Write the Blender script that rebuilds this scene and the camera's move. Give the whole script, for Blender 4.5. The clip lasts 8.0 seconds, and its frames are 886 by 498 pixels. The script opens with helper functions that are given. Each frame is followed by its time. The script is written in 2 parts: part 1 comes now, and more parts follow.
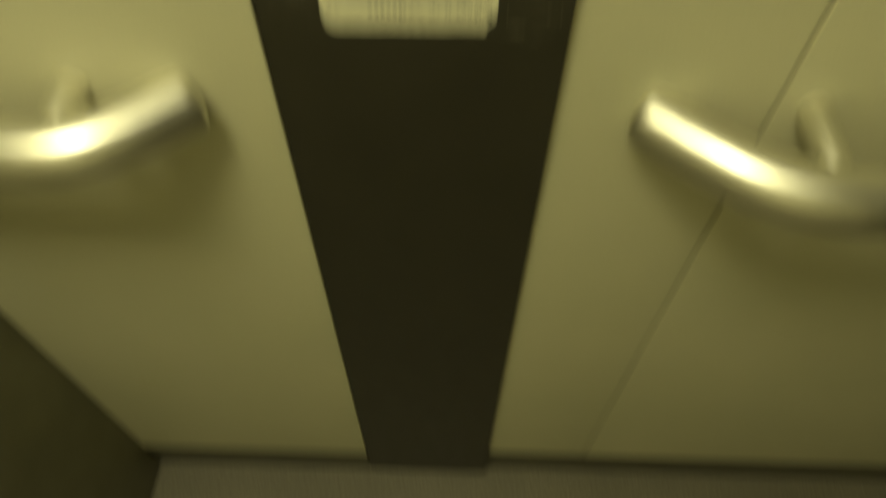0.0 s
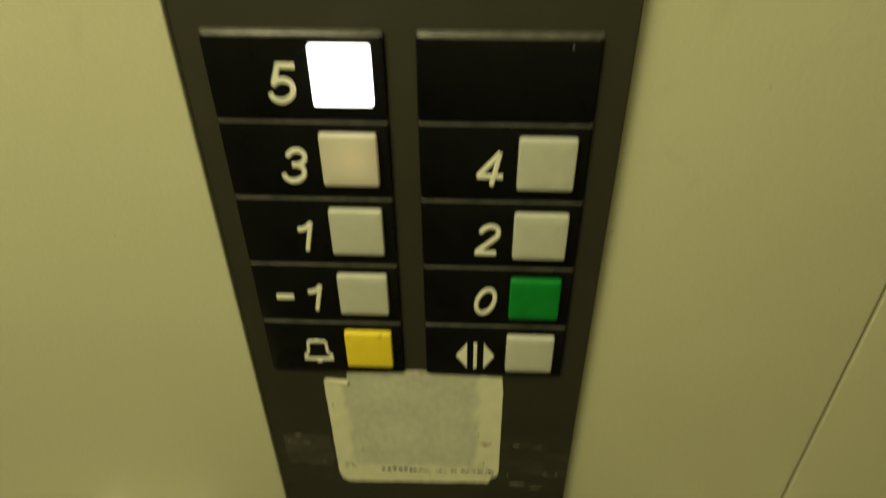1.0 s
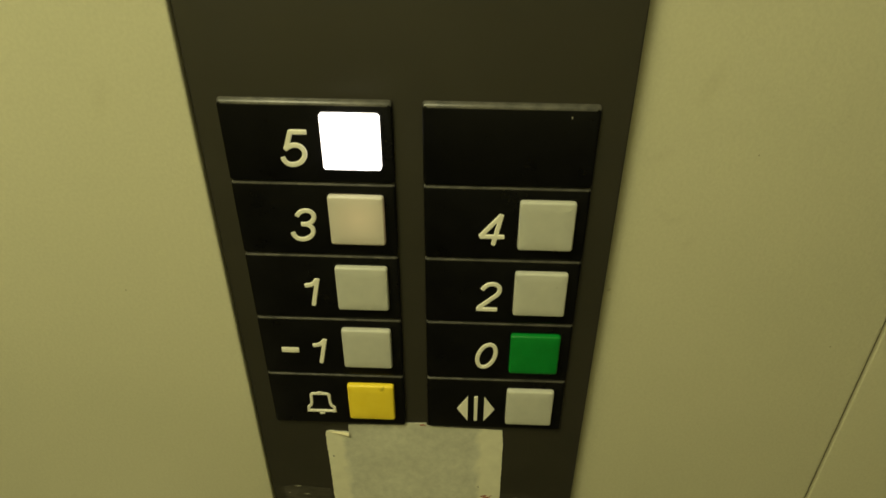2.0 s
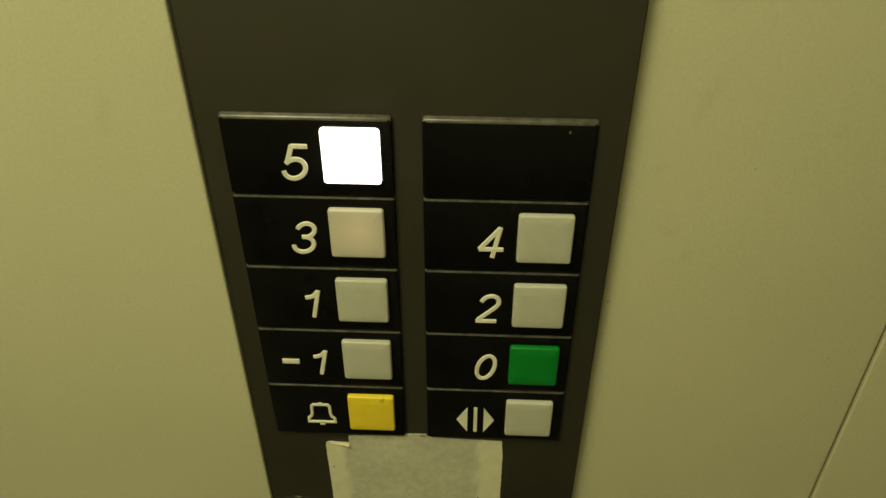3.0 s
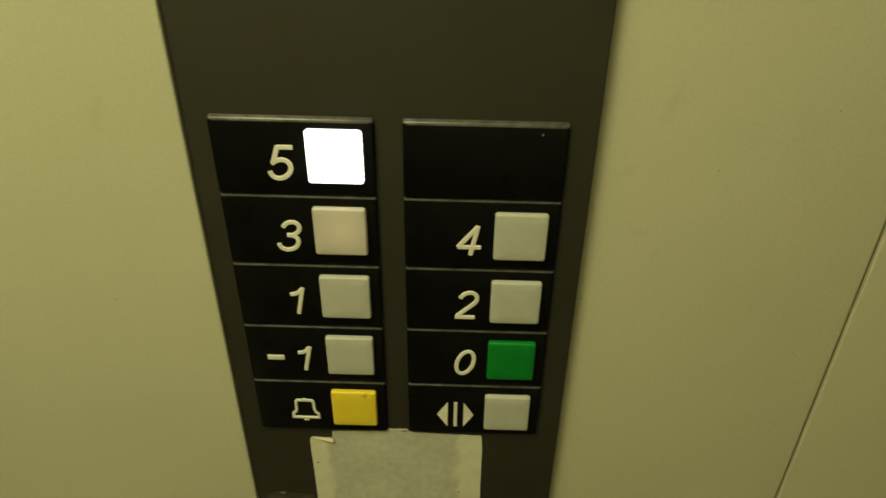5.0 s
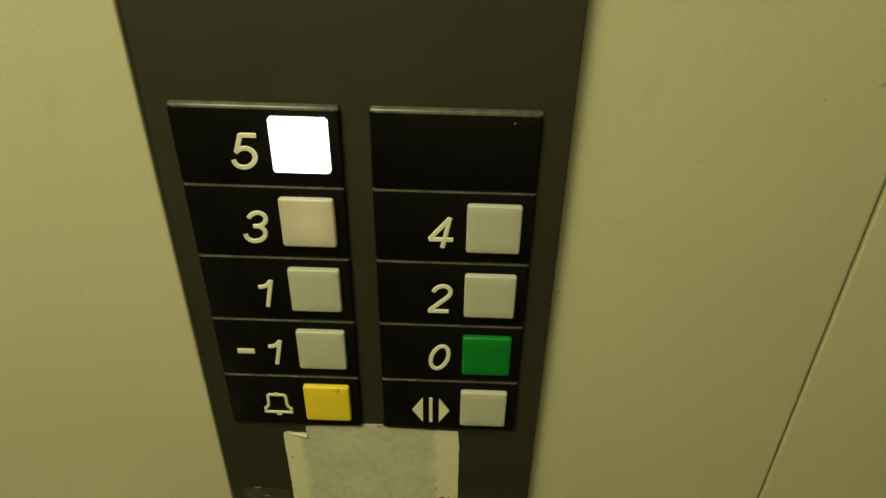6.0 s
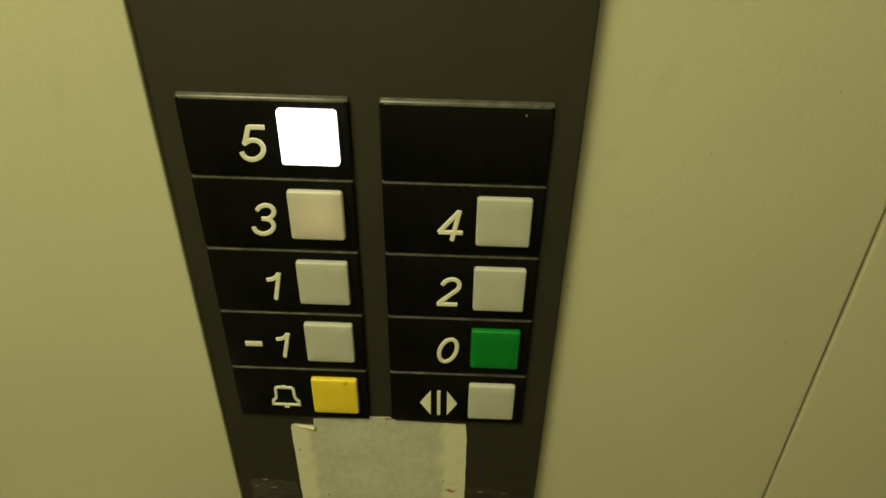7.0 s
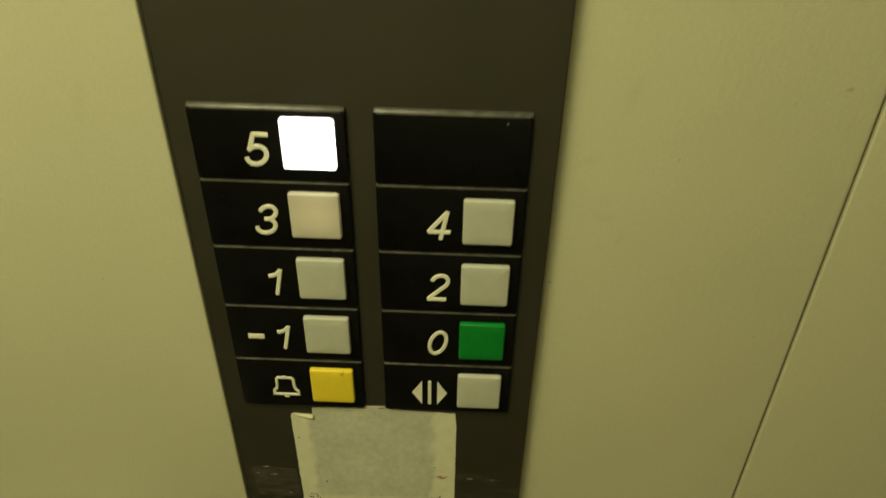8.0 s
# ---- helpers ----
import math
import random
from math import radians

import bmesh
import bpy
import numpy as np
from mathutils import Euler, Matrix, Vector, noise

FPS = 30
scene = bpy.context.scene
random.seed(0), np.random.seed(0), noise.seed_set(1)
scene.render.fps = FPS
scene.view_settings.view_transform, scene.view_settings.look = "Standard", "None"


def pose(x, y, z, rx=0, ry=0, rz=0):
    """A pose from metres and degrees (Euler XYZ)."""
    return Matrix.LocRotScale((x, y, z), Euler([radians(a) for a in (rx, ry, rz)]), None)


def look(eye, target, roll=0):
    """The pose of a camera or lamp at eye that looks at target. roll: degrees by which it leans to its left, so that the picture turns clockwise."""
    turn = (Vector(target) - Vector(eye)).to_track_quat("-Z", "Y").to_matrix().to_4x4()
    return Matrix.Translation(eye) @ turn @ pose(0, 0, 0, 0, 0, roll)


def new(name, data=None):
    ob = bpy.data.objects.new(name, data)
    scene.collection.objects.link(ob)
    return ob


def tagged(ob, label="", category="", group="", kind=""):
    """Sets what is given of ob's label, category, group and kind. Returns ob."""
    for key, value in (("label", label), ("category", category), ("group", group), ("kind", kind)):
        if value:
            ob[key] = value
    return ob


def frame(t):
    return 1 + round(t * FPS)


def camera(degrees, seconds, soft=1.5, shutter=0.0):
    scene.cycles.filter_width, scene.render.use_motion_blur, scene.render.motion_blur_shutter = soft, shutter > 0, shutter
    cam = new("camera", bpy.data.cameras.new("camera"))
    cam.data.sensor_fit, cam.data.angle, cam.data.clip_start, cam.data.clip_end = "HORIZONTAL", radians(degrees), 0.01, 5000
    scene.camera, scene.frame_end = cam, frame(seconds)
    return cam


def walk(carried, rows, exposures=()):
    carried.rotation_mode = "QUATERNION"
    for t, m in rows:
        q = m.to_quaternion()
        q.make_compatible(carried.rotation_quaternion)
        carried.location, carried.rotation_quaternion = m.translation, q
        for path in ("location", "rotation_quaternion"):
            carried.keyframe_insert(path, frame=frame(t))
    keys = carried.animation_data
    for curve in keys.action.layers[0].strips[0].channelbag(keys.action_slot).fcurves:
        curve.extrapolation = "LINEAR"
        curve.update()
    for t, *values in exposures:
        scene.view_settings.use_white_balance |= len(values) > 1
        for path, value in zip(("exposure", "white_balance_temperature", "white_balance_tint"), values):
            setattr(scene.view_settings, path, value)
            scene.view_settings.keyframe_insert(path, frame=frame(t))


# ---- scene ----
cam = camera(68.1, 8.0, soft=1.5, shutter=1.2)
PATH = [
    (0, (0.03, -0.386, 1.266), (0.009, 0.783, -0.357), 0.9),
    (0.1, (0.031, -0.372, 1.297), (0.002, 0.865, -0.274), 0.2),
    (0.2, (0.027, -0.351, 1.344), (0.003, 0.984, -0.145), 0),
    (0.3, (0.026, -0.345, 1.363), (0.001, 1.074, -0.046), -0.1),
    (0.4, (0.0325, -0.3315, 1.385), (-0.032, 1.202, 0.103), -0.65),
    (0.5, (0.0275, -0.3205, 1.399), (-0.016, 1.245, 0.155), -0.45),
    (0.6, (0.0275, -0.3045, 1.412), (-0.026, 1.274, 0.184), -0.55),
    (0.7, (0.028, -0.3, 1.417), (-0.03, 1.29, 0.203), -0.7),
    (0.8, (0.029, -0.299, 1.419), (-0.035, 1.307, 0.227), -0.9),
    (0.9, (0.029, -0.298, 1.422), (-0.035, 1.308, 0.23), -0.8),
    (1, (0.031, -0.301, 1.424), (-0.039, 1.322, 0.257), -0.7),
    (1.5, (0.027, -0.305, 1.433), (-0.03, 1.37, 0.342), 0),
    (3, (0.028, -0.306, 1.443), (-0.034, 1.395, 0.393), -0.1),
    (3.5, (0.029, -0.313, 1.444), (-0.023, 1.388, 0.393), 0.5),
    (4, (0.03, -0.321, 1.445), (-0.016, 1.391, 0.413), 0.4),
    (4.5, (0.027, -0.323, 1.445), (0, 1.4, 0.431), 0.5),
    (6, (0.049, -0.312, 1.44), (0.022, 1.392, 0.393), 0.8),
    (6.5, (0.049, -0.304, 1.438), (0.014, 1.393, 0.38), 1),
    (7, (0.045, -0.309, 1.44), (0.012, 1.379, 0.367), 0.8),
    (7.5, (0.046, -0.323, 1.44), (0.017, 1.364, 0.367), 0.8),
    (8, (0.052, -0.335, 1.452), (0.018, 1.361, 0.392), 0.9),
]
walk(cam, [(t, look(eye, target, roll)) for t, eye, target, roll in PATH],
     exposures=[(0.0, 0.46), (0.5, 0.27), (1.0, 0.17), (1.5, 0.13), (2.2, 0.05), (3.5, 0.0), (4.5, 0.0), (6.0, 0.06), (8.0, 0.12)])

# ---- light ----
world = bpy.data.worlds.new("world")
scene.world = world
world.use_nodes = True
world.node_tree.nodes["Background"].inputs[0].default_value = (0.05, 0.045, 0.03, 1)
world.node_tree.nodes["Background"].inputs[1].default_value = 0.2
LAMP = (0.998, 0.953, 0.53)
CEILING_Z = 2.2
LIGHT_SPOTS = [(-0.345, -0.54, 9.6), (0.22, -0.50, 0.7)]


# ---- materials ----
def shader(name, colour, rough=0.5, metal=0.0, spec=0.5):
    m = bpy.data.materials.new(name)
    m.use_nodes = True
    b = m.node_tree.nodes["Principled BSDF"]
    b.inputs["Base Color"].default_value = (*colour, 1)
    b.inputs["Roughness"].default_value = rough
    b.inputs["Metallic"].default_value = metal
    b.inputs["Specular IOR Level"].default_value = spec
    return m


def node(m, kind, **values):
    n = m.node_tree.nodes.new(kind)
    for key, value in values.items():
        n.inputs[key].default_value = value
    return n


def link(m, a, b):
    m.node_tree.links.new(a, b)


def coords(m, scale=(1, 1, 1)):
    tc = m.node_tree.nodes.new("ShaderNodeTexCoord")
    mp = m.node_tree.nodes.new("ShaderNodeMapping")
    mp.inputs["Scale"].default_value = scale
    link(m, tc.outputs["Object"], mp.inputs["Vector"])
    return mp.outputs["Vector"]


def noise_tex(m, vec, scale, detail=3.0, rough=0.5):
    n = node(m, "ShaderNodeTexNoise", Scale=scale, Detail=detail, Roughness=rough)
    link(m, vec, n.inputs["Vector"])
    return n.outputs["Fac"]


def ramp(m, fac, lo, hi, c0, c1):
    r = m.node_tree.nodes.new("ShaderNodeValToRGB")
    r.color_ramp.elements[0].position, r.color_ramp.elements[1].position = lo, hi
    r.color_ramp.elements[0].color, r.color_ramp.elements[1].color = (*c0, 1), (*c1, 1)
    link(m, fac, r.inputs["Fac"])
    return r.outputs["Color"]


def mixed(m, fac, a, b, mode="MIX"):
    n = m.node_tree.nodes.new("ShaderNodeMix")
    n.data_type, n.blend_type = "RGBA", mode
    for value, socket in ((fac, n.inputs[0]), (a, n.inputs[6]), (b, n.inputs[7])):
        if isinstance(value, (int, float)):
            socket.default_value = value
        elif isinstance(value, tuple):
            socket.default_value = (*value, 1)
        else:
            link(m, value, socket)
    return n.outputs[2]


def maths(m, op, a, b=0.0):
    n = m.node_tree.nodes.new("ShaderNodeMath")
    n.operation = op
    for value, socket in ((a, n.inputs[0]), (b, n.inputs[1])):
        if isinstance(value, (int, float)):
            socket.default_value = value
        else:
            link(m, value, socket)
    return n.outputs[0]


def finish(m, colour=None, rough=None, bump=None, strength=0.1, distance=0.001):
    b = m.node_tree.nodes["Principled BSDF"]
    if colour is not None:
        link(m, colour, b.inputs["Base Color"])
    if rough is not None:
        link(m, rough, b.inputs["Roughness"])
    if bump is not None:
        n = node(m, "ShaderNodeBump", Strength=strength, Distance=distance)
        link(m, bump, n.inputs["Height"])
        link(m, n.outputs["Normal"], b.inputs["Normal"])
    return m


def band(m, value, lo, hi, soft):
    """1 where value lies between lo and hi, with soft borders."""
    a = node(m, "ShaderNodeMapRange", **{"From Min": lo - soft, "From Max": lo + soft})
    c = node(m, "ShaderNodeMapRange", **{"From Min": hi + soft, "From Max": hi - soft})
    link(m, value, a.inputs["Value"])
    link(m, value, c.inputs["Value"])
    return maths(m, "MULTIPLY", a.outputs["Result"], c.outputs["Result"])


def axes(m, vec):
    s = m.node_tree.nodes.new("ShaderNodeSeparateXYZ")
    link(m, vec, s.inputs[0])
    return s.outputs


def laminate():
    m = shader("cream_laminate", (0.6, 0.58, 0.42), 0.42, 0, 0.35)
    v = coords(m)
    big = ramp(m, noise_tex(m, v, 5.0, 4), 0.3, 0.7, (0.585, 0.57, 0.405), (0.63, 0.605, 0.435))
    grain = ramp(m, noise_tex(m, v, 520.0, 3), 0.35, 0.65, (0.95, 0.95, 0.94), (1, 1, 1))
    smudge = ramp(m, noise_tex(m, v, 17.0, 5, 0.65), 0.68, 0.80, (1, 1, 1), (0.86, 0.85, 0.82))
    speck = ramp(m, noise_tex(m, v, 95.0, 1), 0.83, 0.86, (1, 1, 1), (0.72, 0.68, 0.6))
    c = mixed(m, 1.0, big, grain, "MULTIPLY")
    c = mixed(m, 1.0, c, smudge, "MULTIPLY")
    c = mixed(m, 1.0, c, speck, "MULTIPLY")
    # a finger smudge and a few small chips
    for px, pz, size, sx, sz, tone in ((0.146, 1.338, 0.011, 0.8, 0.55, (0.94, 0.935, 0.92)), (0.152, 1.248, 0.008, 1, 1, (0.94, 0.935, 0.92)), (0.128, 1.300, 0.010, 0.7, 1.2, (0.95, 0.945, 0.935)),
                                       (0.1772, 1.301, 0.0011, 1, 1, (0.25, 0.2, 0.12)), (0.2515, 1.176, 0.0010, 1, 1, (0.35, 0.3, 0.2)), (0.232, 1.335, 0.0009, 1, 1, (0.45, 0.35, 0.25)),
                                       (-0.168, 1.215, 0.0012, 1, 1, (0.45, 0.4, 0.3)), (-0.150, 1.33, 0.012, 1, 0.6, (0.95, 0.945, 0.935))):
        x, y, z = axes(m, v)
        dx = maths(m, "MULTIPLY", maths(m, "SUBTRACT", x, px), sx)
        dz = maths(m, "MULTIPLY", maths(m, "SUBTRACT", z, pz), sz)
        slant = maths(m, "SUBTRACT", dz, maths(m, "MULTIPLY", dx, 0.7 if size > 0.005 else 0.0))
        d = maths(m, "SQRT", maths(m, "ADD", maths(m, "MULTIPLY", dx, dx), maths(m, "MULTIPLY", slant, slant)))
        d = maths(m, "ADD", maths(m, "DIVIDE", d, size), maths(m, "MULTIPLY", noise_tex(m, v, 140.0, 4, 0.7), 0.8))
        c = mixed(m, 1.0, c, ramp(m, d, 0.45, 1.2, tone, (1, 1, 1)), "MULTIPLY")
    relief = maths(m, "ADD", noise_tex(m, v, 480.0, 5, 0.62), maths(m, "MULTIPLY", noise_tex(m, v, 260.0, 3), 0.5))
    return finish(m, c, bump=relief, strength=0.34, distance=0.0006)


def dark_steel():
    m = shader("dark_painted_steel", (0.02, 0.019, 0.014), 0.36, 0, 0.85)
    v = coords(m)
    x, y, z = axes(m, v)
    c = ramp(m, noise_tex(m, v, 14.0, 5), 0.3, 0.7, (0.0215, 0.0190, 0.0132), (0.028, 0.0247, 0.0176))
    # glue residue rubbed round the label
    zone = band(m, z, 0.985, 1.042, 0.006)
    patch = ramp(m, noise_tex(m, coords(m, (1, 1, 2.2)), 55.0, 6, 0.7), 0.50, 0.66, (0, 0, 0), (1, 1, 1))
    streak = ramp(m, noise_tex(m, coords(m, (0.35, 1, 2.6)), 160.0, 4, 0.7), 0.62, 0.72, (0, 0, 0), (1, 1, 1))
    amount = maths(m, "MULTIPLY", zone, maths(m, "ADD", maths(m, "MULTIPLY", patch, 0.14), maths(m, "MULTIPLY", streak, 0.30)))
    c = mixed(m, amount, c, (0.27, 0.25, 0.19))
    r = ramp(m, noise_tex(m, v, 30.0, 5), 0.3, 0.7, (0.33, 0.33, 0.33), (0.43, 0.43, 0.43))
    return finish(m, c, r, noise_tex(m, v, 700.0, 2), 0.06, 0.0004)


def black_plastic():
    m = shader("black_plastic", (0.004, 0.004, 0.004), 0.3, 0, 0.17)
    v = coords(m)
    c = ramp(m, noise_tex(m, v, 60.0, 5), 0.35, 0.8, (0.0025, 0.0025, 0.0028), (0.005, 0.005, 0.005))
    r = ramp(m, noise_tex(m, v, 45.0, 6, 0.7), 0.3, 0.75, (0.24, 0.24, 0.24), (0.46, 0.46, 0.46))
    return finish(m, c, r, noise_tex(m, v, 900.0, 2), 0.04, 0.0003)


def plastic(name, colour, worn, rough=0.38):
    m = shader(name, colour, rough, 0, 0.4)
    v = coords(m)
    c = ramp(m, noise_tex(m, v, 130.0, 5, 0.6), 0.32, 0.75, colour, worn)
    dirt = ramp(m, noise_tex(m, v, 210.0, 2), 0.76, 0.82, (1, 1, 1), (0.55, 0.5, 0.4))
    return finish(m, mixed(m, 1.0, c, dirt, "MULTIPLY"), bump=noise_tex(m, v, 260.0, 2), strength=0.05, distance=0.0005)


def glowing(name, colour, strength, base):
    m = plastic(name, base, base)
    b = m.node_tree.nodes["Principled BSDF"]
    b.inputs["Emission Color"].default_value = (*colour, 1)
    b.inputs["Emission Strength"].default_value = strength
    return m


def brushed_steel():
    m = shader("satin_steel", (0.8, 0.78, 0.70), 0.4, 1.0)
    v = coords(m)
    r = ramp(m, noise_tex(m, v, 40.0, 4), 0.3, 0.7, (0.33, 0.33, 0.33), (0.37, 0.37, 0.37))
    c = ramp(m, noise_tex(m, v, 9.0, 4), 0.3, 0.75, (0.84, 0.82, 0.74), (0.92, 0.90, 0.83))
    return finish(m, c, r)


def paper():
    m = shader("torn_paper", (0.5, 0.49, 0.42), 0.8, 0, 0.15)
    v = coords(m)
    x, y, z = axes(m, v)
    wob = maths(m, "MULTIPLY", maths(m, "SUBTRACT", noise_tex(m, v, 90.0, 4), 0.5), 0.012)
    inner = maths(m, "MULTIPLY", band(m, maths(m, "ADD", x, wob), -0.0500, 0.0405, 0.0020), band(m, maths(m, "ADD", z, wob), 1.010, 1.2, 0.003))
    grey = ramp(m, noise_tex(m, v, 170.0, 6, 0.7), 0.3, 0.72, (0.54, 0.54, 0.44), (0.69, 0.685, 0.555))
    cloud = ramp(m, noise_tex(m, v, 38.0, 4), 0.3, 0.7, (0.86, 0.86, 0.86), (1, 1, 1))
    rim = ramp(m, noise_tex(m, v, 120.0, 5), 0.3, 0.75, (0.69, 0.67, 0.51), (0.78, 0.76, 0.585))
    c = mixed(m, inner, rim, mixed(m, 1.0, grey, cloud, "MULTIPLY"))
    dots = ramp(m, noise_tex(m, v, 240.0, 2), 0.77, 0.80, (1, 1, 1), (0.2, 0.18, 0.12))
    return finish(m, mixed(m, 1.0, c, dots, "MULTIPLY"), bump=noise_tex(m, v, 330.0, 5, 0.7), strength=0.35, distance=0.0006)


def vinyl():
    m = shader("floor_vinyl", (0.13, 0.125, 0.1), 0.6)
    v = coords(m)
    c = ramp(m, noise_tex(m, v, 220.0, 3), 0.35, 0.68, (0.13, 0.118, 0.088), (0.23, 0.21, 0.155))
    d = ramp(m, noise_tex(m, v, 7.0, 5), 0.3, 0.75, (0.8, 0.8, 0.8), (1, 1, 1))
    return finish(m, mixed(m, 1.0, c, d, "MULTIPLY"), bump=noise_tex(m, v, 300.0, 3), strength=0.15)


LAMINATE, STEEL, BLACK = laminate(), dark_steel(), black_plastic()
WHITE = plastic("ivory_button_plastic", (0.515, 0.52, 0.45), (0.56, 0.56, 0.48))
YELLOW = plastic("yellow_button_plastic", (0.88, 0.66, 0.035), (0.92, 0.71, 0.05))
node_y = YELLOW.node_tree.nodes["Principled BSDF"].inputs["Base Color"]
was = node_y.links[0].from_socket
mark_x, mark_y, mark_z = axes(YELLOW, coords(YELLOW))
off_x, off_z = maths(YELLOW, "SUBTRACT", mark_x, -0.0212), maths(YELLOW, "SUBTRACT", mark_z, 1.1450)
far = maths(YELLOW, "SQRT", maths(YELLOW, "ADD", maths(YELLOW, "MULTIPLY", off_x, off_x), maths(YELLOW, "MULTIPLY", off_z, off_z)))
far = maths(YELLOW, "ADD", maths(YELLOW, "DIVIDE", far, 0.0040), maths(YELLOW, "MULTIPLY", noise_tex(YELLOW, coords(YELLOW), 500.0, 3), 0.9))
link(YELLOW, mixed(YELLOW, 1.0, was, ramp(YELLOW, far, 0.5, 1.2, (0.45, 0.40, 0.3), (1, 1, 1)), "MULTIPLY"), node_y)
GREEN = plastic("green_button_plastic", (0.001, 0.205, 0.022), (0.002, 0.235, 0.028))
LIT = glowing("lit_button_plastic", (1.0, 0.93, 0.84), 3.0, (0.7, 0.7, 0.66))
FAINT = glowing("faintly_lit_button_plastic", (1.0, 0.63, 0.28), 0.1, (0.52, 0.51, 0.43))
glow_x, glow_y, glow_z = axes(FAINT, coords(FAINT))
glow_x, glow_z = maths(FAINT, "SUBTRACT", glow_x, -0.0275), maths(FAINT, "SUBTRACT", glow_z, 1.2680)
away = maths(FAINT, "SQRT", maths(FAINT, "ADD", maths(FAINT, "MULTIPLY", glow_x, glow_x), maths(FAINT, "MULTIPLY", glow_z, glow_z)))
bulb = node(FAINT, "ShaderNodeMapRange", **{"From Min": 0.001, "From Max": 0.017, "To Min": 0.165, "To Max": 0.045})
link(FAINT, away, bulb.inputs["Value"])
link(FAINT, bulb.outputs["Result"], FAINT.node_tree.nodes["Principled BSDF"].inputs["Emission Strength"])
MARK = plastic("cream_raised_marking", (0.80, 0.78, 0.64), (0.86, 0.84, 0.70), 0.45)
CHROME, PAPER, VINYL = brushed_steel(), paper(), vinyl()
TAPE = finish(m := shader("tape_film", (0.075, 0.07, 0.055), 0.5), ramp(m, noise_tex(m, coords(m, (0.5, 1, 1.6)), 120.0, 6, 0.7), 0.35, 0.75, (0.026, 0.023, 0.017), (0.10, 0.09, 0.07)))
GLUE = finish(m := shader("pale_glue", (0.3, 0.28, 0.21), 0.6), ramp(m, noise_tex(m, coords(m), 400.0, 3), 0.3, 0.7, (0.14, 0.13, 0.09), (0.40, 0.38, 0.29)))
# grey that paints the ceiling light's highlight onto the plates' top edges
EDGE_SHINE = finish(m := shader("black_edge_highlight", (0.05, 0.05, 0.045), 0.3), ramp(m, noise_tex(m, coords(m), 160.0, 4), 0.3, 0.75, (0.045, 0.044, 0.038), (0.12, 0.115, 0.095)))
JOINT = shader("joint_filler", (0.13, 0.117, 0.078), 0.7)
BROWN = finish(m := shader("brown_enamel", (0.1, 0.093, 0.065), 0.45), ramp(m, noise_tex(m, coords(m), 12.0, 4), 0.3, 0.7, (0.185, 0.178, 0.125), (0.24, 0.23, 0.165)))
RUST = shader("faded_red_ink", (0.30, 0.07, 0.04), 0.8)
INK = shader("faded_ink", (0.035, 0.032, 0.024), 0.8)
CURL = shader("bright_paper_back", (0.86, 0.80, 0.56), 0.7)
SKIRT = finish(shader("dark_skirting", (0.10, 0.095, 0.07), 0.5))
GAP = shader("dark_gap", (0.02, 0.018, 0.013), 0.8)
DARK_ENAMEL = finish(m := shader("dark_enamel", (0.04, 0.037, 0.027), 0.45), ramp(m, noise_tex(m, coords(m), 12.0, 4), 0.3, 0.7, (0.035, 0.032, 0.024), (0.05, 0.046, 0.034)))
BEIGE = shader("ceiling_paint", (0.78, 0.76, 0.68), 0.6)


# ---- mesh helpers ----
def part(name, bm, material, parent=None, label=""):
    bmesh.ops.recalc_face_normals(bm, faces=bm.faces)
    me = bpy.data.meshes.new(name)
    bm.to_mesh(me)
    bm.free()
    me.materials.append(material)
    ob = new(name, me)
    ob.parent = parent
    if label:
        ob["label"] = label
    return ob


def smooth(ob, degrees=35):
    me = ob.data
    for p in me.polygons:
        p.use_smooth = True
    me.set_sharp_from_angle(angle=radians(degrees))
    return ob


def box(bm, x0, x1, y0, y1, z0, z1, bevel=0.0, segments=2):
    made = bmesh.ops.create_cube(bm, size=1)["verts"]
    for v in made:
        v.co = Vector((x0 + (v.co.x + 0.5) * (x1 - x0), y0 + (v.co.y + 0.5) * (y1 - y0), z0 + (v.co.z + 0.5) * (z1 - z0)))
    if bevel:
        edges = list({e for v in made for e in v.link_edges})
        bmesh.ops.bevel(bm, geom=edges, offset=bevel, segments=segments, profile=0.6, affect="EDGES")
    return bm


def rounded(w, h, r, n=5):
    """Outline of a rounded rectangle round the origin, anticlockwise."""
    out = []
    for cx, cz, a0 in ((1, 1, 0), (-1, 1, 90), (-1, -1, 180), (1, -1, 270)):
        for i in range(n + 1):
            a = radians(a0 + 90 * i / n)
            out.append((cx * (w / 2 - r) + r * math.cos(a), cz * (h / 2 - r) + r * math.sin(a)))
    return out


def loft(bm, rings, cap_first=True, cap_last=True, closed=True):
    rows = [[bm.verts.new(p) for p in ring] for ring in rings]
    n = len(rows[0])
    for a, b in zip(rows, rows[1:]):
        for i in range(n if closed else n - 1):
            j = (i + 1) % n
            bm.faces.new((a[i], a[j], b[j], b[i]))
    if cap_first:
        bm.faces.new(rows[0])
    if cap_last:
        bm.faces.new(rows[-1])
    return bm


def keycap(cx, cz, w, h, y0, y1):
    """A push button: a rounded cap with a soft rim and a slightly domed face."""
    rings = []
    for inset, y in ((0, y0), (0, y1 + 0.0012), (0.0002, y1 + 0.0006), (0.0006, y1 + 0.00016), (0.0012, y1), (0.007, y1 - 0.00006)):
        rings.append([(cx + px, y, cz + pz) for px, pz in rounded(w - 2 * inset, h - 2 * inset, max(0.0015 - inset * 0.3, 0.0008))])
    return loft(bmesh.new(), rings, cap_first=False)


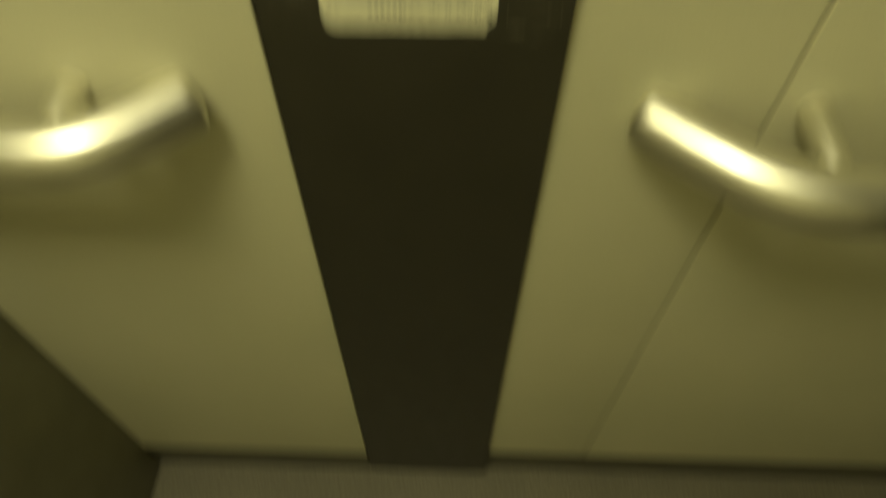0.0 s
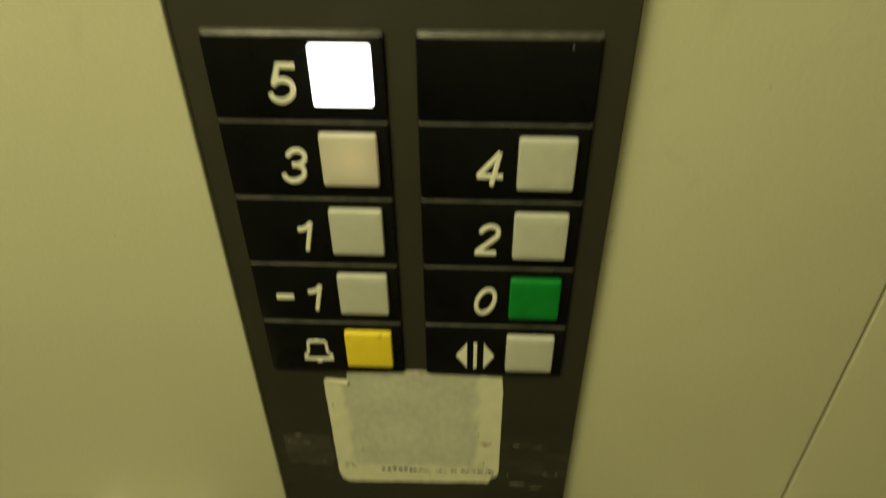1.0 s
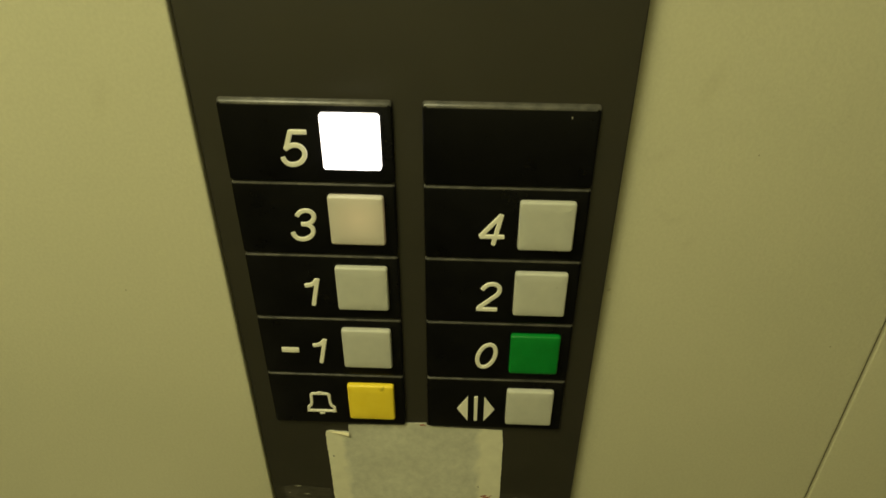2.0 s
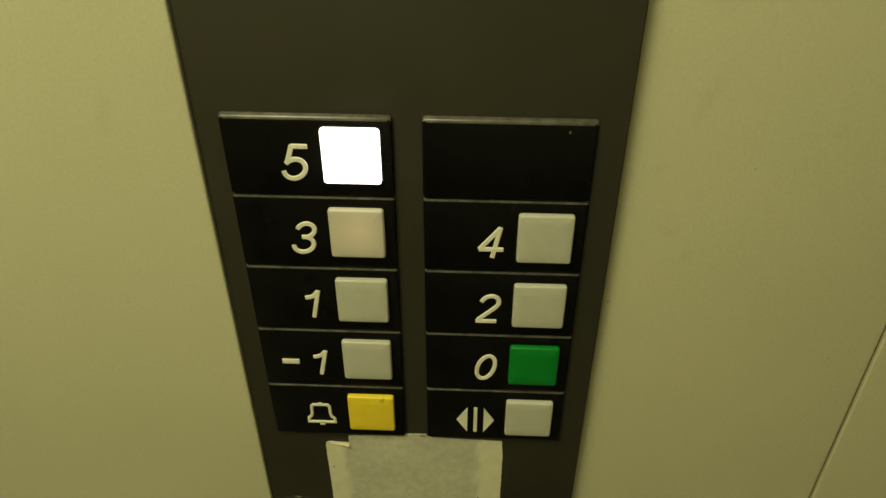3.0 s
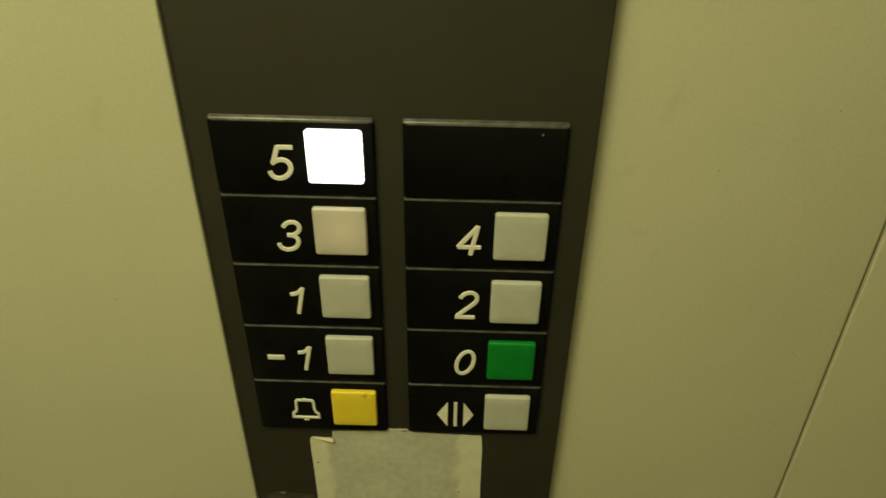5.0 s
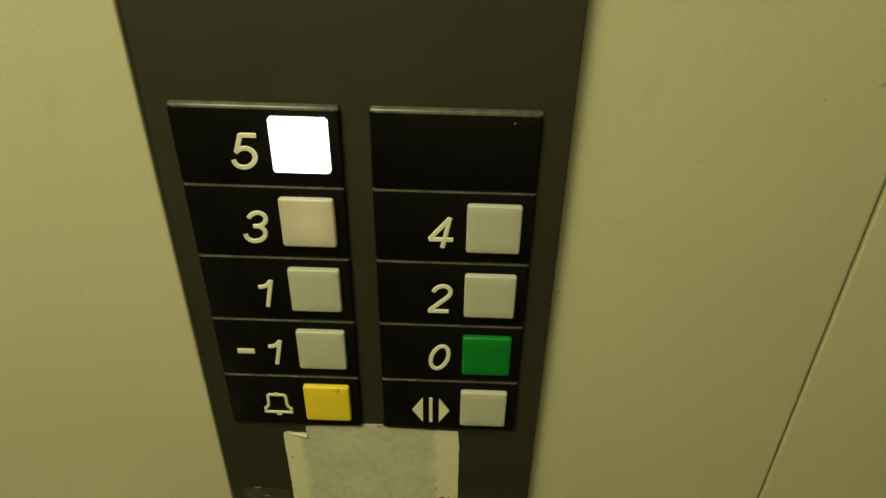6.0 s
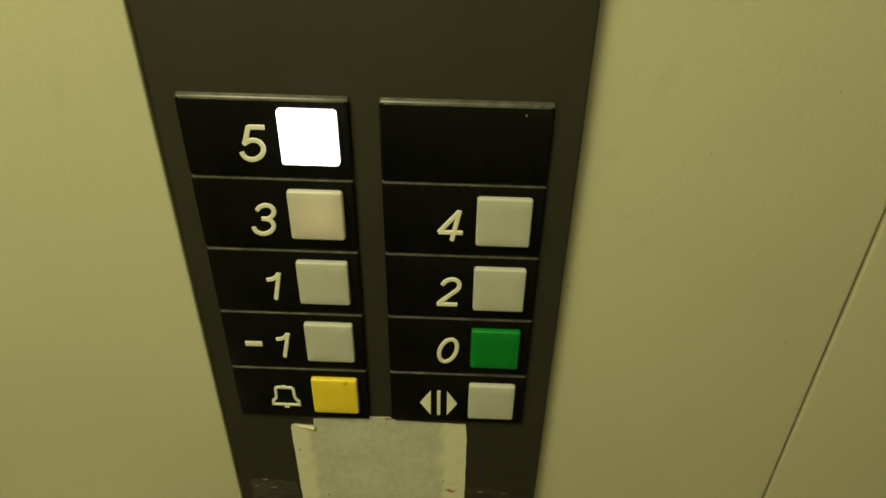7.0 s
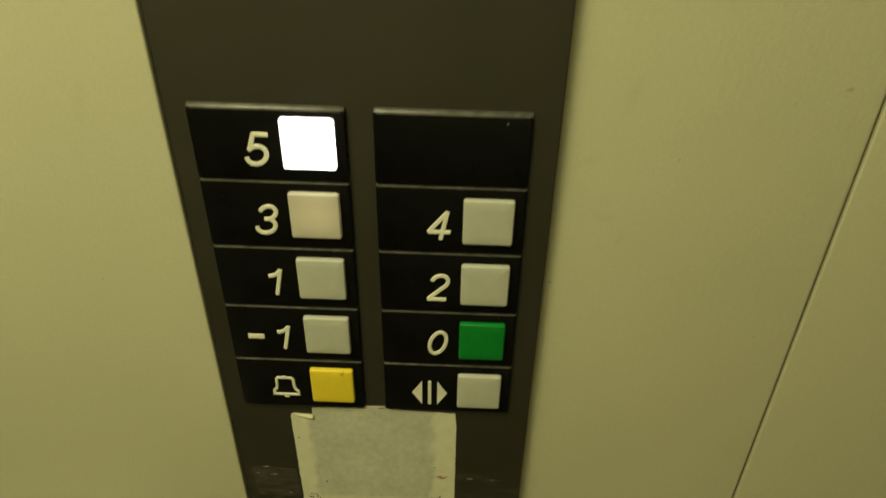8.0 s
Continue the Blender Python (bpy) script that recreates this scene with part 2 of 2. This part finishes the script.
def stroke(bm, points, width, y0, y1, closed=False):
    """A raised line of even width along points in the plane of the panel, with softened top edges and round ends."""
    pts = [Vector(p) for p in points]
    n = len(pts)
    sections = []
    for i, p in enumerate(pts):
        a = pts[i - 1] if (i or closed) else p
        b = pts[(i + 1) % n] if (i < n - 1 or closed) else p
        d0, d1 = (p - a), (b - p)
        d0 = d0.normalized() if d0.length > 1e-9 else d1.normalized()
        d1 = d1.normalized() if d1.length > 1e-9 else d0
        t = (d0 + d1).normalized()
        nrm = Vector((-t.y, t.x))
        k = 1 / max(0.7, abs(nrm.dot(Vector((-d1.y, d1.x)))))
        here = [(p, k)]
        if not closed and i in (0, n - 1):
            way = -t if i == 0 else t
            caps = [(p + way * (width * g), h) for g, h in ((0.16, 0.98), (0.24, 0.86))]
            here = caps[::-1] + here if i == 0 else here + caps
        for c, g in here:
            ring = []
            for s, y in ((0.5, y0), (0.5, y0 + (y1 - y0) * 0.6), (0.36, y1), (-0.36, y1), (-0.5, y0 + (y1 - y0) * 0.6), (-0.5, y0)):
                q = c + nrm * (width * s * g)
                ring.append((q.x, y, q.y))
            sections.append(ring)
    rows = [[bm.verts.new(c) for c in s] for s in sections]
    pairs = list(zip(rows, rows[1:])) + ([(rows[-1], rows[0])] if closed else [])
    for a, b in pairs:
        for i in range(5):
            bm.faces.new((a[i], a[i + 1], b[i + 1], b[i]))
    if not closed:
        bm.faces.new(rows[0])
        bm.faces.new(rows[-1])
    return bm


def arc(cx, cz, rx, rz, a0, a1, n=14):
    return [(cx + rx * math.cos(radians(a0 + (a1 - a0) * i / n)), cz + rz * math.sin(radians(a0 + (a1 - a0) * i / n))) for i in range(n + 1)]


NUMERALS = {
    "5": [[(0.545, 0.925), (0.20, 0.925)], [(0.18, 0.925), (0.125, 0.50)], arc(0.325, 0.325, 0.270, 0.260, 142, -160, 22)],
    "3": [arc(0.325, 0.725, 0.225, 0.205, 162, -78, 14), [(0.27, 0.525), (0.36, 0.525)], arc(0.315, 0.295, 0.265, 0.23, 76, -166, 18)],
    "1": [[(0.10, 0.715), (0.21, 0.735), (0.31, 0.79), (0.37, 0.90)], [(0.395, 0.93), (0.395, 0.07)]],
    "4": [[(0.445, 0.07), (0.445, 0.93)], [(0.435, 0.92), (0.06, 0.31)], [(0.06, 0.29), (0.645, 0.29)]],
    "2": [arc(0.305, 0.70, 0.240, 0.235, 165, -38, 14) + [(0.12, 0.13)], [(0.08, 0.07), (0.605, 0.07)]],
    "0": [arc(0.31, 0.5, 0.250, 0.435, 0, 360 - 360 / 26, 25)],
}


def numeral(sign, x, z, height, y0, y1):
    bm = bmesh.new()
    for i, line in enumerate(NUMERALS[sign]):
        pts = [(x + (px + 0.21 * (pz - 0.5)) * height, z + pz * height) for px, pz in line]
        stroke(bm, pts, height * 0.128, y0, y1 - 0.00004 * i, closed=sign == "0")
    return bm


# ---- the lift car ----
WALL_Y, LEFT_X, RIGHT_X, BACK_Y = -0.002, -0.51, 0.95, -1.25
STRIP, STRIP_RIGHT = 0.1074, 0.1088
SEAM = 0.2790
RECESS = -0.0095  # the panels beside the control strip sit a little behind it

wall_north = tagged(new("wall_north"), "cream laminate lift car wall in upright panels", "wall", kind="structure")


def wall_panel(x0, x1, soft=0.0022, proud=0.0):
    bm = box(bmesh.new(), x0, x1, WALL_Y - proud, 0.018, 0.10, CEILING_Z, soft, 4)
    return smooth(part("wall_panel", bm, LAMINATE, wall_north))


wall_panel(LEFT_X + 0.001, -STRIP, 0.0015)
wall_panel(STRIP_RIGHT - 0.0004, SEAM - 0.0011, 0.0024, RECESS)
wall_panel(SEAM + 0.0008, RIGHT_X, 0.0012, RECESS)
part("joint_filler", box(bmesh.new(), SEAM - 0.0014, SEAM + 0.0014, 0.0105, 0.018, 0.10, CEILING_Z), JOINT, wall_north)
part("backing", box(bmesh.new(), LEFT_X - 0.04, RIGHT_X + 0.04, 0.0185, 0.05, 0, CEILING_Z), GAP, wall_north)
for x0, x1, y0 in ((LEFT_X + 0.001, -STRIP - 0.001, 0.002), (STRIP_RIGHT + 0.001, RIGHT_X, 0.0115)):
    tagged(part("baseboard", box(bmesh.new(), x0, x1, y0, 0.018, 0, 0.0995, 0.001), SKIRT),
           "dark recessed kick plate along the lift wall", "baseboard", kind="structure")

tagged(part("floor", box(bmesh.new(), LEFT_X - 0.2, RIGHT_X + 0.04, BACK_Y - 0.04, 0.018, -0.03, 0), VINYL),
       "worn grey brown speckled vinyl lift floor", "floor", kind="structure")
tagged(part("ceiling", box(bmesh.new(), LEFT_X - 0.2, RIGHT_X + 0.04, BACK_Y - 0.04, 0.05, CEILING_Z, CEILING_Z + 0.03), BEIGE),
       "plain pale lift car ceiling", "ceiling", kind="structure")
tagged(part("wall_east", box(bmesh.new(), RIGHT_X, RIGHT_X + 0.04, BACK_Y - 0.04, 0.018, 0, CEILING_Z), DARK_ENAMEL),
       "dark brown side wall of the lift", "wall", kind="structure")
tagged(part("wall_south", box(bmesh.new(), LEFT_X - 0.2, RIGHT_X - 0.001, BACK_Y - 0.04, BACK_Y, 0, CEILING_Z), LAMINATE),
       "cream laminate rear wall of the lift", "wall", kind="structure")

# dark front return and the closed door beside it
tagged(smooth(part("wall_west", box(bmesh.new(), LEFT_X - 0.05, LEFT_X, -0.235, 0.0, 0, CEILING_Z, 0.002), BROWN)),
       "dark brown painted return wall beside the lift door", "wall", kind="structure")
tagged(part("door_1", box(bmesh.new(), LEFT_X - 0.10, LEFT_X - 0.07, BACK_Y, -0.205, 0.006, 2.1, 0.002), LAMINATE),
       "closed cream painted lift door", "door", kind="structure")
tagged(part("trim", box(bmesh.new(), LEFT_X - 0.10, LEFT_X - 0.05, BACK_Y, -0.2352, 2.1, CEILING_Z, 0.002), BROWN),
       "dark brown header over the lift door", "trim", kind="structure")

# ceiling lights
for lx, ly, power in LIGHT_SPOTS:
    holder = tagged(new("ceiling_light"), "square ceiling light with a frosted diffuser and thin frame", "ceiling light", "ceiling lights")
    holder.location = (lx, ly, CEILING_Z)
    bm = bmesh.new()
    loft(bm, [[(px, pz, y) for px, pz in rounded(s, s, 0.01)] for s, y in ((0.425, 0), (0.425, -0.012), (0.405, -0.012), (0.405, -0.002))], False, False)
    part("frame", bm, CHROME, holder)
    part("diffuser", box(bmesh.new(), -0.202, 0.202, -0.202, 0.202, -0.007, -0.003, 0.001), shader("frosted_diffuser", (0.8, 0.8, 0.75), 0.6), holder)
    lamp = bpy.data.lights.new("lamp", "AREA")
    lamp.shape, lamp.size, lamp.energy, lamp.color = "SQUARE", 0.40, power, LAMP
    new("lamp", lamp).matrix_world = pose(lx, ly, CEILING_Z - 0.014)

# ---- control panel ----
control_panel = tagged(new("control_panel"), "dark upright lift control panel with black button plates", "control panel")
bm = box(bmesh.new(), -STRIP + 0.0008, STRIP_RIGHT - 0.0008, 0.0, 0.018, 0.004, CEILING_Z - 0.003, 0.0008)
part("faceplate", bm, STEEL, control_panel, "dark painted steel strip with rubbed glue marks")

PLATE_Y, CAP_Y, ROW = -0.003, -0.0066, 0.0444
TOP, BOTTOM = 1.3309, 1.1100
SLANT = 0.010  # the plates hang about half a degree out of level


def hung(bm):
    for v in bm.verts:
        v.co.z -= SLANT * v.co.x
    return bm


def button_plate(x0, x1, z0, z1, cut):
    """A plate with small rounded corners and softened edges; cut: height of the chamfer along its top edge."""
    cx, cz, w, h = (x0 + x1) / 2, (z0 + z1) / 2, x1 - x0, z1 - z0
    rings = []
    for inset, y, fall in ((0, 0.0, 0), (0, PLATE_Y * 0.25, 0), (0.0001, PLATE_Y + 0.0008, 0.55), (0.0003, PLATE_Y + 0.0003, 0.9), (0.0009, PLATE_Y, 1)):
        rings.append([(cx + px, y, cz + pz - (cut * fall if pz > 0 else 0)) for px, pz in rounded(w - 2 * inset, h - 2 * inset, 0.0016, 3)])
    return hung(loft(bmesh.new(), rings, False))


COLUMNS = [(-0.0937, -0.0080, -0.0289, -0.0645, 0.0208), (0.0065, 0.0929, 0.0714, 0.0366, 0.0215)]
SIGNS = [["5", "3", "1", "-1", "bell"], ["", "4", "2", "0", "doors"]]
CAPS = {"5": LIT, "3": FAINT, "bell": YELLOW, "0": GREEN}
CAP_LABELS = {"5": "brightly lit white button", "3": "ivory button with a faint pinkish glow", "bell": "yellow alarm button", "0": "green ground floor button"}
for (x0, x1, bx, tx, drop), column in zip(COLUMNS, SIGNS):
    for i, key in enumerate(column):
        top = TOP - ROW * i
        low = BOTTOM if i == 4 else top - ROW + 0.0003
        bm = button_plate(x0, x1, low, top - 0.0003, 0.0016 if i == 0 else 0.0002)
        plate = smooth(part("button_plate", bm, BLACK, control_panel, "" if key else "blank black plastic plate"))
        # faces turned upward get the painted highlight colour
        plate.data.materials.append(EDGE_SHINE)
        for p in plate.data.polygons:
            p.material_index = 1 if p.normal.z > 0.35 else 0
        if not key:
            continue
        bz = top - drop
        bm = loft(bmesh.new(), [[(bx + px, y, bz + pz) for px, pz in rounded(0.0296 + g, 0.0296 + g, 0.0024)]
                                for g, y in ((0.0016, PLATE_Y), (0.0016, PLATE_Y - 0.0005), (0.0003, PLATE_Y - 0.0005), (0.0003, PLATE_Y))], False, False)
        smooth(part("button_collar", hung(bm), BLACK, plate))
        smooth(part("button", hung(keycap(bx, bz, 0.0294, 0.0294, PLATE_Y, CAP_Y)), CAPS.get(key, WHITE), plate, CAP_LABELS.get(key, "")), 60)
        base, y1 = top - 0.0357, PLATE_Y - 0.0007
        y0 = PLATE_Y + 0.0003
        if key == "bell":
            cx, cz = -0.0621, top - 0.0346
            shape = [(-0.27, 0.90), (0.27, 0.90), (0.335, 0.84), (0.35, 0.50), (0.39, 0.38), (0.49, 0.30), (0.50, 0.13), (-0.50, 0.13), (-0.49, 0.30), (-0.39, 0.38), (-0.35, 0.50), (-0.335, 0.84)]
            bm = stroke(bmesh.new(), [(cx + px * 0.0170, cz + pz * 0.0197) for px, pz in shape], 0.0020, y0, y1, closed=True)
            box(bm, cx - 0.0013, cx + 0.0013, y1, y0, cz + 0.0176, cz + 0.0195, 0.0005)
            box(bm, cx - 0.0017, cx + 0.0017, y1, y0, cz - 0.0002, cz + 0.0010, 0.0004)
            smooth(part("bell_symbol", hung(bm), MARK, plate, "cream raised bell outline"))
        elif key == "doors":
            cz = top - 0.0258
            bm = bmesh.new()
            for tip, flat in ((0.0256, 0.0325), (0.0496, 0.0429)):
                pts = [(tip, cz), (flat, cz + 0.0107), (flat, cz - 0.0107)]
                loft(bm, [[(px, y, pz) for px, pz in pts] for y in (y0, y1)], False, True)
            box(bm, 0.0365, 0.0388, y1, y0, cz - 0.0107, cz + 0.0107, 0.0003)
            part("door_open_symbol", hung(bm), MARK, plate, "cream raised triangles beside a bar")
        else:
            if key == "-1":
                box(bm := bmesh.new(), -0.0818, -0.0710, y1, y0, base + 0.0087, base + 0.0125, 0.0006)
                smooth(part("minus_sign", hung(bm), MARK, plate, "cream raised minus sign"))
            smooth(part("numeral", hung(numeral(key[-1], tx, base, 0.0206, y0, y1)), MARK, plate, "cream raised numeral " + key[-1]))
part("scratch", box(bmesh.new(), 0.0786, 0.0793, PLATE_Y - 0.0002, PLATE_Y, 1.3231, 1.3243, 0.0001), GLUE, control_panel)

# ---- torn label ----
random.seed(4)
outline = [(-0.0628, 1.0960), (-0.0622, 1.0995), (-0.0600, 1.1005), (-0.0470, 1.0996), (-0.0466, 1.1062), (-0.044, 1.1068), (-0.0092, 1.1078), (-0.0088, 1.1096), (0.0056, 1.1096), (0.0062, 1.1072),
           (0.0558, 1.1046), (0.0568, 1.0960), (0.0572, 1.0050), (0.0560, 0.9995), (0.0515, 0.9955), (0.0500, 0.9910), (-0.0540, 0.9890), (-0.0600, 0.9925), (-0.0620, 1.0000)]
edge = []
for (ax, az), (bx, bz) in zip(outline, outline[1:] + outline[:1]):
    n = max(1, int(math.hypot(bx - ax, bz - az) / 0.002))
    for i in range(n):
        k = i / n
        rag = 0.0005 if az < 1.003 and bz < 1.003 else 0.00025
        edge.append((ax + (bx - ax) * k + random.uniform(-rag, rag), az + (bz - az) * k + random.uniform(-rag, rag)))
paper_label = tagged(new("paper_label"), "torn greyish paper label stuck on dark metal", "label")
part("sheet", loft(bmesh.new(), [[(x, y, z) for x, z in edge] for y in (-0.0002, -0.0007)], False, True), PAPER, paper_label)
bm = bmesh.new()
loft(bm, [[(-0.0592, -0.0008, 1.0990), (-0.0590, -0.0012, 1.0994), (-0.0588, -0.0010, 1.0998)],
          [(-0.0530, -0.0008, 1.0968), (-0.0522, -0.0024, 1.0992), (-0.0512, -0.0018, 1.1006)],
          [(-0.0468, -0.0008, 1.0942), (-0.0464, -0.0030, 1.0980), (-0.0463, -0.0022, 1.1006)]], False, True, closed=True)
part("curled_corner", bm, CURL, paper_label, "bright curled paper corner")
bm = bmesh.new()
x = -0.030
while x < 0.052:
    heavy = x < -0.004 or x > 0.041
    w = random.uniform(0.0022, 0.0046) if heavy else random.uniform(0.0010, 0.0028)
    h = random.uniform(0.0034, 0.0056) if x < -0.004 else random.uniform(0.0022, 0.0036) if heavy else random.uniform(0.0012, 0.0030)
    z = 1.0030 + random.uniform(-0.0008, 0.0008)
    pts = [(x + w * (0.5 + random.uniform(0.3, 0.55) * math.cos(a)), z + h * (0.5 + random.uniform(0.3, 0.55) * math.sin(a))) for a in [i * math.tau / 9 for i in range(9)]]
    loft(bm, [[(px, y, pz) for px, pz in pts] for y in (-0.0006, -0.00082)], False, True)
    x += w + random.choice((-0.0004, 0.0003, 0.0008, 0.0030))
tagged(part("faded_print", bm, INK, paper_label, "broken row of dark unreadable print"), kind="stuff")
bm = bmesh.new()
for cx, cz, s, n in ((-0.0535, 1.0095, 0.0050, 14), (0.0440, 1.011, 0.0045, 9), (0.0495, 1.0035, 0.005, 14), (-0.0588, 1.0753, 0.0004, 3), (0.0412, 1.0470, 0.0004, 2), (-0.0423, 1.0273, 0.0004, 3)):
    for k in range(n):
        px, pz, r = cx + random.uniform(-s, s), cz + random.uniform(-s, s) * 0.6, random.uniform(0.0003, 0.0008)
        pts = [(px + r * random.uniform(0.5, 1.2) * math.cos(a), pz + r * random.uniform(0.5, 1.2) * math.sin(a)) for a in [i * math.tau / 7 for i in range(7)]]
        loft(bm, [[(u, y, w) for u, w in pts] for y in (-0.0006, -0.00082)], False, True)
tagged(part("flakes", bm, INK, paper_label, "small dark flecks on the paper"), kind="stuff")


bm = bmesh.new()
for cx, cz, rr in ((0.0022, 1.1080, 0.0008), (0.0035, 1.1084, 0.0006), (0.0046, 1.1078, 0.0005), (0.0448, 1.0366, 0.0011), (0.0464, 1.0372, 0.0009), (0.0476, 1.0352, 0.0012), (0.0494, 1.0358, 0.0008), (0.0458, 1.0346, 0.0006), (0.0506, 1.0374, 0.0005)):
    loft(bm, [[(cx + rr * 1.6 * math.cos(a), y, cz + rr * 0.6 * math.sin(a)) for a in [i * math.tau / 8 for i in range(8)]] for y in (-0.0006, -0.00085)], False, True)
tagged(part("red_print", bm, RUST, paper_label, "tiny reddish print remains"), kind="stuff")

# remains of tape and glue beside the label
def scrap(bm, cx, cz, w, h, rag=0.3, n=16):
    pts = [(cx + w / 2 * math.cos(a) * random.uniform(1 - rag, 1), cz + h / 2 * math.sin(a) * random.uniform(1 - rag, 1)) for a in [i * math.tau / n for i in range(n)]]
    return loft(bm, [[(px, y, pz) for px, pz in pts] for y in (0.0, -0.0002)], False, True)


glue_residue = tagged(new("glue_residue"), "dull scraps of old tape and glue on dark metal", "residue")
bm = bmesh.new()
corner = [(-0.0985, 1.0405), (-0.090, 1.0420), (-0.078, 1.0405), (-0.0655, 1.0395), (-0.064, 1.022), (-0.0648, 1.0085), (-0.075, 1.0065), (-0.088, 1.0105), (-0.0975, 1.0075), (-0.0995, 1.025)]
loft(bm, [[(px, y, pz) for px, pz in corner] for y in (0.0, -0.00015)], False, True)
part("tape_film", bm, TAPE, glue_residue, "dull greyish tape film")
bm = bmesh.new()
for cx, cz, w, h in ((-0.0885, 1.0415, 0.0060, 0.0016), (-0.083, 1.033, 0.0070, 0.0012), (-0.095, 1.034, 0.0035, 0.0009), (-0.072, 1.012, 0.0050, 0.0010),
                     (0.069, 1.0345, 0.0052, 0.0014), (0.0640, 1.0005, 0.0012, 0.0052), (0.0715, 0.9895, 0.0130, 0.0018), (0.0860, 0.9850, 0.0100, 0.0010),
                     (0.0920, 1.0020, 0.0040, 0.0018), (0.1000, 1.0015, 0.0020, 0.0024), (0.0860, 1.0340, 0.0030, 0.0008)):
    scrap(bm, cx, cz, w, h, 0.6)
tagged(part("glue_specks", bm, GLUE, glue_residue, "pale glue specks"), kind="stuff")
for x0, x1, z in ((0.0655, 0.0760, 1.0333), (0.0800, 0.0990, 1.0328), (0.0660, 0.0740, 1.0044), (0.0790, 0.0890, 1.0040)):
    part("tape_edge", box(bmesh.new(), x0, x1, -0.00012, 0.0, z, z + 0.0004), TAPE, glue_residue, "faint edge of a removed strip of tape")


# ---- handrails ----
def tube(path, radius, sides=20):
    """A round bar along a path, with softly domed ends."""
    pts = [Vector(p) for p in path]
    spots = []
    for i, p in enumerate(pts):
        t = (pts[min(i + 1, len(pts) - 1)] - pts[max(i - 1, 0)]).normalized()
        dome = [(p + t * radius * d * (-1 if i == 0 else 1), t, k) for d, k in ((0.30, 0.55), (0.22, 0.82), (0.10, 0.96))] if i in (0, len(pts) - 1) else []
        spots += dome + [(p, t, 1)] if i == 0 else [(p, t, 1)] + dome[::-1]
    rings = []
    for p, t, k in spots:
        u = t.cross(Vector((0, 0, 1)))
        u = (u if u.length > 1e-5 else Vector((1, 0, 0))).normalized()
        w = u.cross(t)
        rings.append([tuple(p + radius * k * (math.cos(q) * u + math.sin(q) * w)) for q in [j * math.tau / sides for j in range(sides)]])
    return loft(bmesh.new(), rings)


def handrail(tip, far, bend, turn, out, z, wall, brackets, radius=0.0238):
    """A rail along the wall whose ends slope straight back to it after a soft bend. tip and far: where the ends meet the wall."""
    rail = tagged(new("handrail"), "polished steel handrail with ends curved back to the wall", "handrail", "handrails on the lift wall")
    s = 1 if far > tip else -1
    reach = bend + 2.6 * turn

    def depth(d):
        return out - (out - 0.005) / bend * turn * math.log(1 + math.exp((bend - d) / turn))

    ends = [reach * i / 22 for i in range(23)]
    path = [(tip + s * d, wall - depth(d), z) for d in ends]
    path += [(tip + s * (reach + (abs(far - tip) - 2 * reach) * i / 8), wall - depth(reach), z) for i in range(1, 8)]
    path += [(far - s * d, wall - depth(d), z) for d in ends[::-1]]
    smooth(part("bar", tube(path, radius), CHROME, rail), 60)
    for bx in brackets:
        smooth(part("bracket", tube([(bx, wall + 0.0065, z + 0.008), (bx, wall - out * 0.5, z + 0.006), (bx, wall - out, z + 0.002)], 0.0120, 16), CHROME, rail), 60)
    return rail


handrail(-0.174, -0.495, 0.060, 0.014, 0.064, 0.922, WALL_Y, (-0.260, -0.41))
handrail(0.182, 0.90, 0.084, 0.020, 0.087, 0.911, WALL_Y - RECESS, (0.308, 0.78))
